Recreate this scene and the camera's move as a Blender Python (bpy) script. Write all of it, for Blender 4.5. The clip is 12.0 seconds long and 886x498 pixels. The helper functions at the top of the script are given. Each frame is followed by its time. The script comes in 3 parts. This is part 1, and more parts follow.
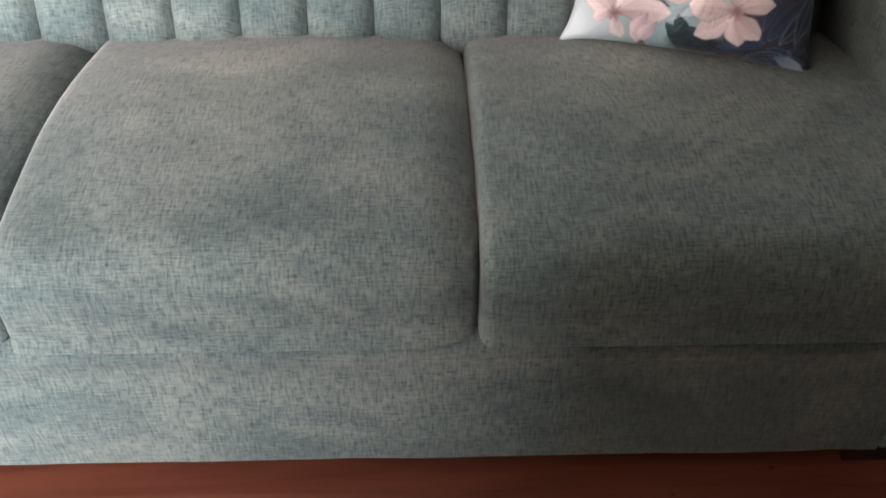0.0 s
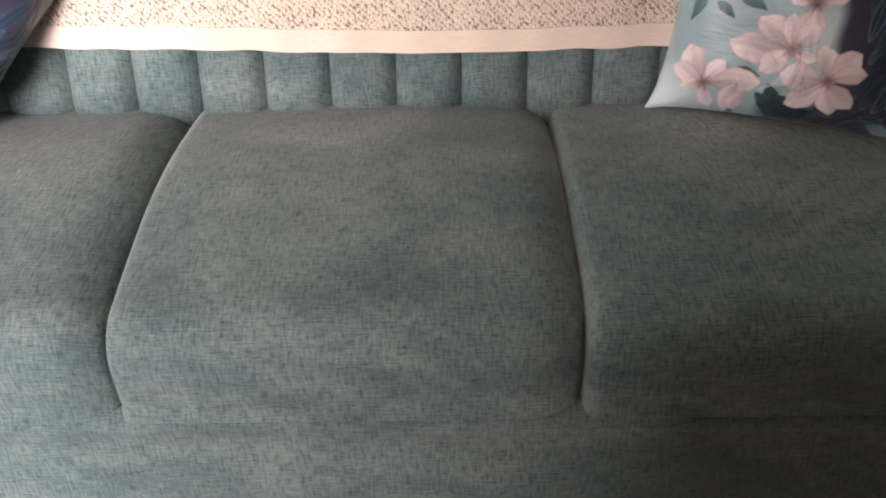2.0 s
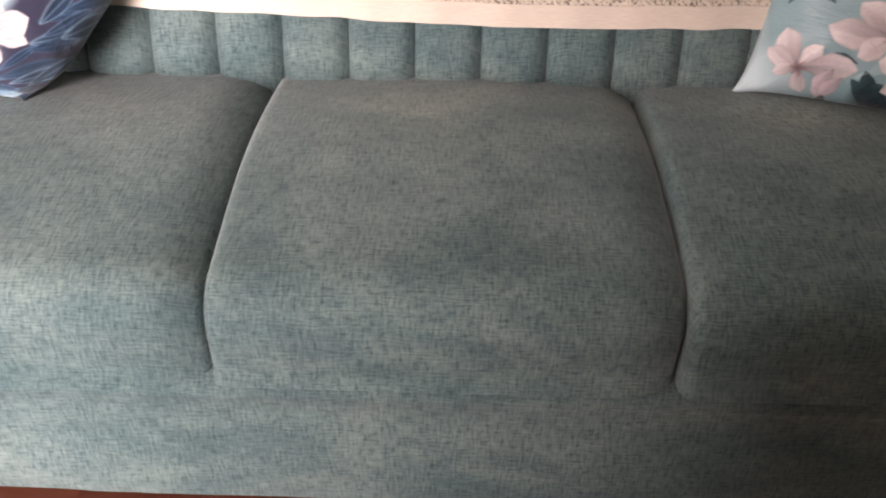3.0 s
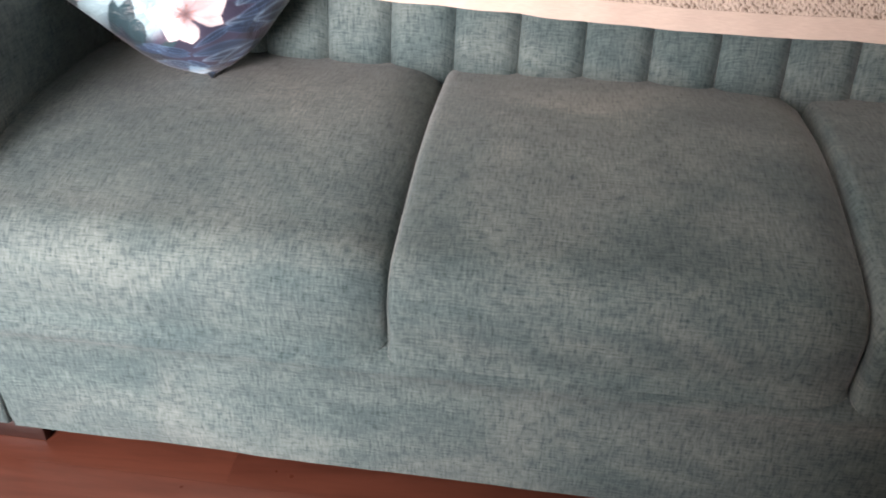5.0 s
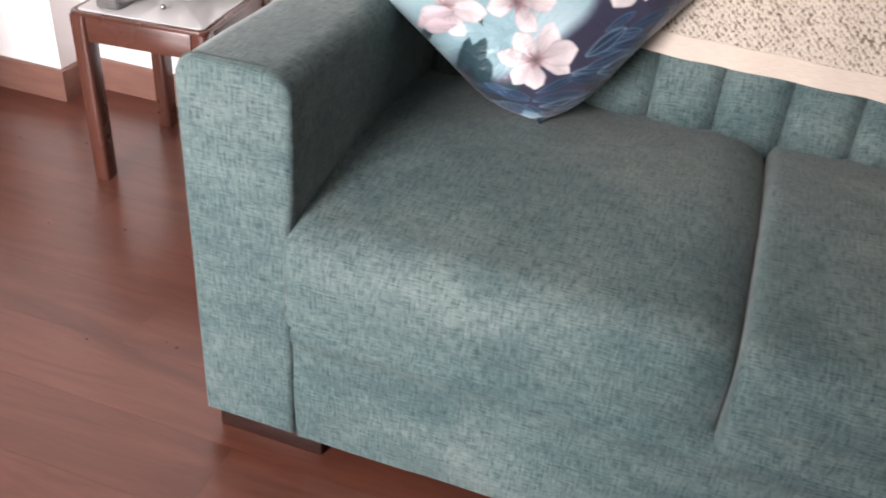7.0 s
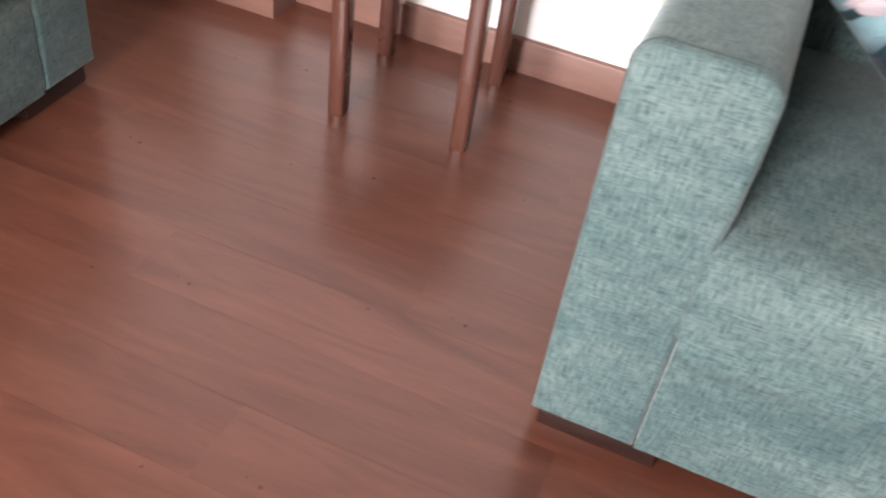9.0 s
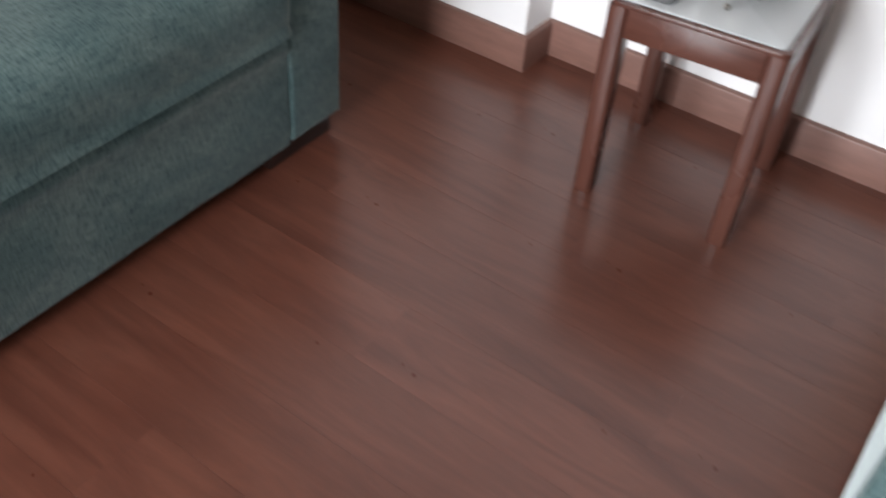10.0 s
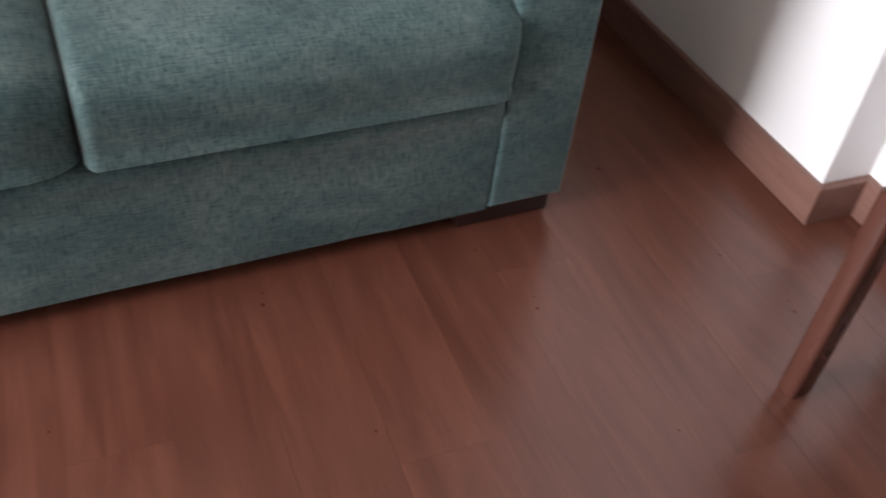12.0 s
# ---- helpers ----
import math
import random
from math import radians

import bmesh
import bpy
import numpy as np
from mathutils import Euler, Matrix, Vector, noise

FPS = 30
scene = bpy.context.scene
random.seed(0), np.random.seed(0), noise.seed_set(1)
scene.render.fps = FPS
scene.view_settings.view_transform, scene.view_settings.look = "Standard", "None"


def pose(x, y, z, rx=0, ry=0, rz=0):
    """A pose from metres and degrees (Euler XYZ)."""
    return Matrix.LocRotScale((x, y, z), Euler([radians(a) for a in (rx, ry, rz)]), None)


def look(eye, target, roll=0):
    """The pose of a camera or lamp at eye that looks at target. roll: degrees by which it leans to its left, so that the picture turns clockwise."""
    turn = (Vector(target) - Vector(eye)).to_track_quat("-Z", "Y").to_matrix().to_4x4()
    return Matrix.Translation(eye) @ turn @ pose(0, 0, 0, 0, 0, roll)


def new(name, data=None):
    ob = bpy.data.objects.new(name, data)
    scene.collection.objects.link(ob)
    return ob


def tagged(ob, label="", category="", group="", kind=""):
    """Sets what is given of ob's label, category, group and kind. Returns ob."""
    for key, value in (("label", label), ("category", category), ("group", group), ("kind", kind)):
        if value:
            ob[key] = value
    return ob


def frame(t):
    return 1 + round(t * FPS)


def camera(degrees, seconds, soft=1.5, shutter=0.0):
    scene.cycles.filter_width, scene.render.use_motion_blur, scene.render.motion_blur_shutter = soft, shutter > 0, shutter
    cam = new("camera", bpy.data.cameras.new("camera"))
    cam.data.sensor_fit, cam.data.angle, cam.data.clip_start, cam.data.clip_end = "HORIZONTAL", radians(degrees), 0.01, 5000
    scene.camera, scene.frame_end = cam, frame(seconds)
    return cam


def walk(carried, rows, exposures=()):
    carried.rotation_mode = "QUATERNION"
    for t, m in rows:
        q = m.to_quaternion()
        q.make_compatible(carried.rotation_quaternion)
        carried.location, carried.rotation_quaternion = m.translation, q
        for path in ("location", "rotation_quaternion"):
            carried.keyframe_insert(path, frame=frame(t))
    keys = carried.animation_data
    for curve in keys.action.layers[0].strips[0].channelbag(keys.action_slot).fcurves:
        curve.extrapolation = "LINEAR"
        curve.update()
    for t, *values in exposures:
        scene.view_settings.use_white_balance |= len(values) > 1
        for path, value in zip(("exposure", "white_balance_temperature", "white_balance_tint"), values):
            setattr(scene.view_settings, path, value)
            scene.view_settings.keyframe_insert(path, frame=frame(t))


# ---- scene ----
cam = camera(51.9, 12.0, soft=1.8, shutter=0.5)
PATH = [
    (0.0, pose(1.3019, -0.8708, 1.1142, 52.293, -0.164, -1.432)),
    (0.5, pose(1.3215, -0.8779, 1.1077, 53.819, -0.474, 0.341)),
    (1.0, pose(1.3293, -0.8874, 1.1133, 54.023, -0.638, 1.663)),
    (1.5, pose(1.2746, -0.8747, 1.1336, 54.040, 0.046, 1.526)),
    (2.0, pose(1.2046, -0.8651, 1.1459, 55.393, 0.957, 0.014)),
    (2.5, pose(1.1419, -0.8621, 1.1311, 55.068, 0.575, 0.286)),
    (3.0, pose(1.0822, -0.8661, 1.1265, 54.457, -0.778, 1.609)),
    (3.5, pose(1.0406, -0.8722, 1.1248, 54.213, -1.147, 4.156)),
    (3.7, pose(1.0292, -0.8758, 1.1214, 54.209, -1.327, 5.429)),
    (5.5, pose(0.9139, -0.9105, 1.1266, 54.678, -1.325, 10.284)),
    (6.0, pose(0.8720, -0.9129, 1.1305, 54.520, -2.570, 15.990)),
    (6.5, pose(0.8011, -0.9137, 1.1278, 55.007, -4.171, 19.834)),
    (6.7, pose(0.7373, -0.9179, 1.1331, 55.747, -3.700, 19.383)),
    (8.3, pose(0.3735, -0.8987, 1.1110, 53.078, -7.220, 22.221)),
    (8.5, pose(0.2798, -0.8920, 1.1100, 52.179, -7.039, 22.636)),
    (8.6, pose(0.2328, -0.8876, 1.1080, 51.584, -6.988, 22.634)),
    (9.0, pose(0.1105, -0.8996, 1.1027, 48.859, -6.756, 23.210)),
    (9.2, pose(0.0643, -0.8980, 1.0954, 48.291, -7.156, 24.177)),
    (9.5, pose(0.0241, -0.8876, 1.1108, 48.251, -7.080, 27.306)),
    (10.0, pose(-0.0715, -0.7498, 1.1102, 47.989, -3.622, 36.710)),
    (10.5, pose(-0.1259, -0.6663, 1.0989, 48.461, -4.727, 42.854)),
    (11.0, pose(-0.1378, -0.6312, 1.1114, 47.928, -3.024, 48.307)),
    (11.5, pose(-0.1017, -0.4447, 1.0799, 47.311, -4.674, 59.156)),
    (11.6, pose(-0.0867, -0.4134, 1.0776, 47.418, -5.679, 60.717)),
    (12.0, pose(-0.0393, -0.3194, 1.0857, 47.353, -5.195, 68.800)),
]
EXPOSURES = [(0.0, 1.10, 7600, 33), (0.5, 0.86, 7600, 33), (1.0, 0.80, 7600, 33), (1.5, 0.78, 7650, 33), (2.0, 0.56, 7650, 33), (2.5, 0.60, 7650, 33), (3.7, 0.50, 7600, 34), (5.5, 0.40, 7550, 35), (6.0, -0.12, 7350, 31), (6.7, -0.14, 7100, 26), (8.3, 0.08, 7050, 22), (9.0, 0.06, 7050, 21), (9.5, -0.42, 6650, 15), (10.0, -0.65, 6400, 12), (11.0, -0.62, 6500, 16), (12.0, -0.48, 6550, 17)]
walk(cam, PATH, EXPOSURES)

# ---- light ----
ROOM_X0, ROOM_X1, ROOM_Y0, ROOM_Y1, ROOM_H = -2.05, 4.2, -3.0, 1.03, 2.55
BLOCK_X, NEAR_Y = 0.19, -1.45  # end and face of an unseen wall added to shade the sofa's right
WIN_X0, WIN_X1, WIN_Z0, WIN_Z1 = -1.35, -0.12, 0.25, 2.0

world = bpy.data.worlds.new("sky")
scene.world = world
world.use_nodes = True
wn = world.node_tree
sky = wn.nodes.new("ShaderNodeTexSky")
sky.sky_type, sky.sun_disc = "NISHITA", False
sky.sun_elevation, sky.sun_rotation = radians(38), radians(200)
wn.links.new(sky.outputs["Color"], wn.nodes["Background"].inputs["Color"])
wn.nodes["Background"].inputs["Strength"].default_value = 0.1

sun = new("sun", bpy.data.lights.new("sun", "SUN"))
sun.data.energy, sun.data.angle, sun.data.color = 1.0, radians(12), (1.0, 0.96, 0.9)
sun.matrix_world = look((0, 6, 8), (-0.4, 1, 0))

daylight = new("window_daylight", bpy.data.lights.new("window_daylight", "AREA"))
daylight.data.shape, daylight.data.size, daylight.data.size_y = "RECTANGLE", WIN_X1 - WIN_X0 - 0.1, WIN_Z1 - WIN_Z0 - 0.1
daylight.data.energy, daylight.data.color = 300, (0.93, 0.97, 1.0)
daylight.matrix_world = look(((WIN_X0 + WIN_X1) / 2, ROOM_Y0 - 0.06, (WIN_Z0 + WIN_Z1) / 2), ((WIN_X0 + WIN_X1) / 2, 2.0, (WIN_Z0 + WIN_Z1) / 2))


# ---- materials ----
def nodes_of(name, rough=0.5, metal=0.0):
    mat = bpy.data.materials.new(name)
    mat.use_nodes = True
    t = mat.node_tree
    b = t.nodes["Principled BSDF"]
    b.inputs["Roughness"].default_value, b.inputs["Metallic"].default_value = rough, metal
    return mat, t, b


def node(t, kind, **values):
    n = t.nodes.new(kind)
    for key, value in values.items():
        n.inputs[key.replace("_", " ")].default_value = value
    return n


def coords(t, scale=(1, 1, 1), turn=(0, 0, 0), kind="Object"):
    c, m = t.nodes.new("ShaderNodeTexCoord"), t.nodes.new("ShaderNodeMapping")
    m.inputs["Scale"].default_value, m.inputs["Rotation"].default_value = scale, turn
    t.links.new(c.outputs[kind], m.inputs["Vector"])
    return m.outputs["Vector"]


def noise_at(t, vec, scale, detail=4.0, rough=0.55, distortion=0.0):
    n = node(t, "ShaderNodeTexNoise", Scale=scale, Detail=detail, Roughness=rough, Distortion=distortion)
    t.links.new(vec, n.inputs["Vector"])
    return n.outputs["Fac"]


def ramp(t, fac, *stops):
    r = t.nodes.new("ShaderNodeValToRGB")
    while len(r.color_ramp.elements) < len(stops):
        r.color_ramp.elements.new(0.5)
    for e, (p, c) in zip(r.color_ramp.elements, stops):
        e.position, e.color = p, (*c, 1) if len(c) == 3 else (c[0], c[0], c[0], 1)
    t.links.new(fac, r.inputs["Fac"])
    return r.outputs["Color"]


def mix(t, kind, fac, a, b):
    m = t.nodes.new("ShaderNodeMix")
    m.data_type, m.blend_type = "RGBA", kind
    for slot, value in ((0, fac), (6, a), (7, b)):
        if hasattr(value, "is_linked"):
            t.links.new(value, m.inputs[slot])
        else:
            m.inputs[slot].default_value = value
    return m.outputs[2]


def calc(t, op, a, b=0.0):
    m = t.nodes.new("ShaderNodeMath")
    m.operation = op
    for slot, value in ((0, a), (1, b)):
        if hasattr(value, "is_linked"):
            t.links.new(value, m.inputs[slot])
        else:
            m.inputs[slot].default_value = value
    return m.outputs[0]


def bump(t, b, height, strength=0.3, distance=0.002):
    n = node(t, "ShaderNodeBump", Strength=strength, Distance=distance)
    t.links.new(height, n.inputs["Height"])
    t.links.new(n.outputs["Normal"], b.inputs["Normal"])


def chenille(name, dark, light):
    """Brushed plain weave: uneven threads along and across each face, and pile stroked one way or the other in patches."""
    mat, t, b = nodes_of(name, 0.85)
    c = t.nodes.new("ShaderNodeTexCoord")
    xyz, nrm = t.nodes.new("ShaderNodeSeparateXYZ"), t.nodes.new("ShaderNodeSeparateXYZ")
    t.links.new(c.outputs["Object"], xyz.inputs[0])
    t.links.new(c.outputs["Normal"], nrm.inputs[0])
    x, y, z = xyz.outputs
    sideways = calc(t, "GREATER_THAN", calc(t, "ABSOLUTE", nrm.outputs[0]), 0.72)

    def lay_flat(across, up):
        """Cloth coordinates: across by x and up over the nose by y + z, or y and z on faces that look sideways."""
        u = calc(t, "ADD", calc(t, "MULTIPLY", x, calc(t, "SUBTRACT", 1.0, sideways)), calc(t, "MULTIPLY", y, sideways))
        v = calc(t, "ADD", z, calc(t, "MULTIPLY", y, calc(t, "SUBTRACT", 1.0, sideways)))
        p = t.nodes.new("ShaderNodeCombineXYZ")
        t.links.new(calc(t, "MULTIPLY", u, across), p.inputs[0])
        t.links.new(calc(t, "MULTIPLY", v, up), p.inputs[1])
        return p.outputs[0]

    warp = noise_at(t, lay_flat(270, 42), 1.0, 2.0, 0.6, 0.3)
    weft = noise_at(t, lay_flat(46, 300), 1.0, 2.0, 0.6, 0.3)
    fuzz = noise_at(t, lay_flat(420, 420), 1.0, 2.0, 0.6)
    thread = calc(t, "ADD", calc(t, "MULTIPLY", warp, 0.44), calc(t, "ADD", calc(t, "MULTIPLY", weft, 0.36), calc(t, "MULTIPLY", fuzz, 0.20)))
    stroke = noise_at(t, coords(t, (1.5, 1.7, 2.6)), 2.4, 4.0, 0.6, 0.9)
    rubs = noise_at(t, coords(t, (0.8, 1, 1.9)), 9.0, 5.0, 0.62, 0.6)
    colour = ramp(t, thread, (0.31, dark), (0.69, light))
    flecks = ramp(t, calc(t, "MULTIPLY", warp, weft), (0.12, (0.84, 0.85, 0.86)), (0.21, (1, 1, 1)))
    colour = mix(t, "MULTIPLY", 1.0, colour, flecks)
    colour = mix(t, "MULTIPLY", 1.0, colour, ramp(t, stroke, (0.34, (0.70, 0.79, 0.80)), (0.50, (0.95, 0.97, 0.96)), (0.66, (1.26, 1.17, 1.13))))
    colour = mix(t, "MULTIPLY", 1.0, colour, ramp(t, rubs, (0.36, (0.86, 0.88, 0.89)), (0.66, (1.14, 1.12, 1.10))))
    # pile worn pale where people sit, once on each seat
    seat = calc(t, "SUBTRACT", calc(t, "FRACT", calc(t, "MULTIPLY", calc(t, "SUBTRACT", x, ARM_W), 1 / CUSHION_W)), 0.52)
    far = calc(t, "ADD", calc(t, "POWER", calc(t, "MULTIPLY", calc(t, "ABSOLUTE", seat), 3.2), 2.0), calc(t, "POWER", calc(t, "MULTIPLY", calc(t, "ABSOLUTE", calc(t, "SUBTRACT", y, 0.40)), 5.5), 2.0))
    worn = calc(t, "MULTIPLY", calc(t, "POWER", 2.718, calc(t, "MULTIPLY", far, -1.0)), calc(t, "GREATER_THAN", z, 0.40))
    worn = calc(t, "MULTIPLY", worn, calc(t, "MULTIPLY", calc(t, "LESS_THAN", y, 0.53), calc(t, "ADD", 0.25, calc(t, "MULTIPLY", rubs, 1.3))))
    colour = mix(t, "MULTIPLY", worn, colour, (1.42, 1.26, 1.19, 1))
    t.links.new(colour, b.inputs["Base Color"])
    b.inputs["Sheen Weight"].default_value = 0.50
    b.inputs["Sheen Roughness"].default_value = 0.36
    b.inputs["Sheen Tint"].default_value = (0.80, 0.87, 0.86, 1)
    b.inputs["Specular IOR Level"].default_value = 0.15
    puckers = noise_at(t, coords(t, (1, 1, 1)), 18.0, 3.0, 0.5, 0.6)
    bump(t, b, calc(t, "ADD", thread, calc(t, "MULTIPLY", puckers, 0.8)), 0.5, 0.0022)
    return mat


def wood(name, dark, mid, light, rough, along="x", fine=1.0, coat=0.0, rnd=0.0):
    mat, t, b = nodes_of(name, rough)
    s = {"x": (1.6, 11, 11), "z": (16, 16, 1.2)}[along]
    vec = coords(t, s)
    if rnd:
        info, shift = t.nodes.new("ShaderNodeObjectInfo"), t.nodes.new("ShaderNodeVectorMath")
        shift.operation = "ADD"
        t.links.new(vec, shift.inputs[0])
        t.links.new(calc(t, "MULTIPLY", info.outputs["Random"], 60.0), shift.inputs[1])
        vec = shift.outputs[0]
    streak = noise_at(t, vec, 1.3 * fine, 6.0, 0.62, 1.4)
    grain = noise_at(t, vec, 6.0 * fine, 3.0, 0.55, 0.8)
    colour = ramp(t, streak, (0.30, dark), (0.5, mid), (0.72, light))
    colour = mix(t, "MULTIPLY", 1.0, colour, ramp(t, grain, (0.34, (0.92, 0.92, 0.92)), (0.62, (1.04, 1.04, 1.04))))
    if rnd:
        colour = mix(t, "MULTIPLY", 1.0, colour, ramp(t, info.outputs["Random"], (0.0, (1 - rnd,) * 3), (1.0, (1 + rnd,) * 3)))
    t.links.new(colour, b.inputs["Base Color"])
    smears = noise_at(t, coords(t), 5.0, 4.0, 0.6)
    t.links.new(calc(t, "ADD", rough - 0.05, calc(t, "MULTIPLY", smears, 0.12)), b.inputs["Roughness"])
    b.inputs["Coat Weight"].default_value = coat
    b.inputs["Coat Roughness"].default_value = 0.2
    bump(t, b, noise_at(t, vec, 22.0 * fine, 3.0, 0.6), 0.22, 0.0008)
    return mat


def paint(name, colour, rough=0.7, grain=90.0, strength=0.15):
    mat, t, b = nodes_of(name, rough)
    patches = noise_at(t, coords(t), 2.5, 5.0, 0.6)
    t.links.new(mix(t, "MULTIPLY", 1.0, (*colour, 1), ramp(t, patches, (0.3, (0.95, 0.95, 0.95)), (0.7, (1.03, 1.03, 1.03)))), b.inputs["Base Color"])
    bump(t, b, noise_at(t, coords(t), grain, 4.0, 0.6), strength, 0.001)
    return mat


def woven(name):
    """Cream looped throw with open holes in slanting rows."""
    mat, t, b = nodes_of(name, 0.9)
    vec = coords(t, (1, 1, 1), (0, 0, 0))
    wob = noise_at(t, vec, 60.0, 3.0, 0.6)
    w = node(t, "ShaderNodeTexWave", Scale=42.0, Distortion=6.0, Detail=2.0)
    w.inputs["Detail Scale"].default_value = 3.0
    t.links.new(coords(t, (1, 0.2, 1), (0, radians(48), 0)), w.inputs["Vector"])
    v = node(t, "ShaderNodeTexVoronoi", Scale=1.0, Randomness=0.75)
    t.links.new(coords(t, (240, 60, 125), (0, radians(28), 0)), v.inputs["Vector"])
    loops = calc(t, "ADD", calc(t, "MULTIPLY", v.outputs["Distance"], 0.75), calc(t, "MULTIPLY", w.outputs["Fac"], 0.28))
    loops = calc(t, "ADD", loops, calc(t, "MULTIPLY", wob, 0.12))
    t.links.new(ramp(t, loops, (0.40, (0.58, 0.525, 0.445)), (0.66, (0.48, 0.425, 0.35)), (0.84, (0.15, 0.115, 0.085))), b.inputs["Base Color"])
    bump(t, b, calc(t, "SUBTRACT", 1.0, loops), 0.8, 0.004)
    return mat


def ribbon(name):
    mat, t, b = nodes_of(name, 0.8)
    weave = noise_at(t, coords(t, (60, 300, 900)), 1.0, 2.0)
    t.links.new(ramp(t, weave, (0.3, (0.52, 0.455, 0.38)), (0.7, (0.61, 0.54, 0.46))), b.inputs["Base Color"])
    bump(t, b, weave, 0.3, 0.001)
    return mat


def satin_print(name):
    mat, t, b = nodes_of(name, 0.36)
    a = t.nodes.new("ShaderNodeVertexColor")
    a.layer_name = "print"
    weave = noise_at(t, coords(t, (600, 600, 600)), 1.0, 2.0)
    t.links.new(mix(t, "MULTIPLY", 1.0, a.outputs["Color"], ramp(t, weave, (0.3, (0.9, 0.9, 0.9)), (0.7, (1.08, 1.08, 1.08)))), b.inputs["Base Color"])
    b.inputs["Sheen Weight"].default_value = 0.15
    creases = noise_at(t, coords(t, (1, 1, 1)), 9.0, 4.0, 0.55, 1.0)
    bump(t, b, creases, 0.6, 0.016)
    return mat


def glass(name, colour=(0.9, 0.96, 0.95), rough=0.02):
    mat, t, b = nodes_of(name, rough)
    b.inputs["Base Color"].default_value = (*colour, 1)
    b.inputs["Transmission Weight"].default_value = 1.0
    b.inputs["IOR"].default_value = 1.5
    return mat


ARM_W, CUSHION_W = 0.160, 0.6047
FABRIC = chenille("green_chenille", (0.026, 0.058, 0.061), (0.140, 0.201, 0.202))
PIPING = paint("green_thread", (0.05, 0.085, 0.083), 0.9)
FOOT = wood("dark_foot_wood", (0.010, 0.005, 0.004), (0.022, 0.009, 0.007), (0.04, 0.016, 0.012), 0.4)
LINING = paint("black_lining", (0.02, 0.02, 0.02), 0.95)
FLOOR = wood("floor_laminate", (0.090, 0.028, 0.0175), (0.122, 0.041, 0.0255), (0.158, 0.056, 0.035), 0.28, "x", 0.8, 0.10, 0.05)
JOINT = paint("floor_joint", (0.112, 0.038, 0.024), 0.3)
SKIRT = wood("skirting_wood", (0.175, 0.085, 0.064), (0.205, 0.102, 0.078), (0.235, 0.120, 0.094), 0.42)
TABLE = wood("varnished_table_wood", (0.066, 0.024, 0.017), (0.090, 0.034, 0.024), (0.115, 0.046, 0.033), 0.26, "x", 0.8, 0.25)
LEG_WOOD = wood("varnished_leg_wood", (0.066, 0.024, 0.017), (0.090, 0.034, 0.024), (0.115, 0.046, 0.033), 0.26, "z", 0.8, 0.25)
WALL = paint("white_wall_paint", (0.86, 0.85, 0.845), 0.75)
# unseen ceiling, darkened so less light bounces down onto the seats
CEILING = paint("dimmed_ceiling_paint", (0.40, 0.38, 0.355), 0.85)
# made-up dark warm tone for the unseen walls, to weaken and warm their bounce
DIM_TAUPE = paint("bounce_cutting_taupe", (0.26, 0.20, 0.155), 0.8)
THROW = woven("cream_looped_weave")
BORDER = ribbon("cream_border_ribbon")
PRINT = satin_print("floral_satin")
TOP_GLASS = glass("table_glass", (0.80, 0.83, 0.84), 0.02)
TOP_GLASS.node_tree.nodes["Principled BSDF"].inputs["Transmission Weight"].default_value = 0.35
CRYSTAL = glass("crystal", (0.90, 0.91, 0.91), 0.12)
CRYSTAL.node_tree.nodes["Principled BSDF"].inputs["Transmission Weight"].default_value = 0.55
SMOKE = glass("smoky_glass", (0.30, 0.30, 0.30), 0.05)
SMOKE.node_tree.nodes["Principled BSDF"].inputs["Transmission Weight"].default_value = 0.6
PANE = glass("window_glass", (1, 1, 1), 0.0)
PORCELAIN = paint("white_porcelain", (0.66, 0.63, 0.59), 0.25, 40, 0.03)
FRAME_WHITE = paint("white_frame_paint", (0.8, 0.8, 0.79), 0.4)
SILVER, _t, _b = nodes_of("beaded_silver", 0.36, 1.0)
_b.inputs["Base Color"].default_value = (0.50, 0.47, 0.43, 1)
_t.links.new(ramp(_t, noise_at(_t, coords(_t), 120.0, 3.0), (0.3, (0.16, 0.15, 0.13)), (0.7, (0.46, 0.43, 0.39))), _b.inputs["Base Color"])


# ---- mesh helpers ----
def finish(name, bm, mat, parent=None, label="", smooth=True):
    bmesh.ops.recalc_face_normals(bm, faces=bm.faces)
    me = bpy.data.meshes.new(name)
    bm.to_mesh(me)
    bm.free()
    me.materials.append(mat)
    if smooth:
        me.polygons.foreach_set("use_smooth", [True] * len(me.polygons))
        me.set_sharp_from_angle(angle=radians(42))
    ob = new(name, me)
    if parent:
        ob.parent = parent
    if label:
        ob["label"] = label
    return ob


def part(name, bm, mat, parent, label=""):
    return finish(name, bm, mat, parent, label)


def box(x0, x1, y0, y1, z0, z1, r=0.0, seg=3):
    bm = bmesh.new()
    bmesh.ops.create_cube(bm, size=1)
    for v in bm.verts:
        v.co = Vector(((x0 + x1) / 2 + v.co.x * (x1 - x0), (y0 + y1) / 2 + v.co.y * (y1 - y0), (z0 + z1) / 2 + v.co.z * (z1 - z0)))
    if r:
        bmesh.ops.bevel(bm, geom=bm.edges[:], offset=r, segments=seg, profile=0.5, affect="EDGES")
    return bm


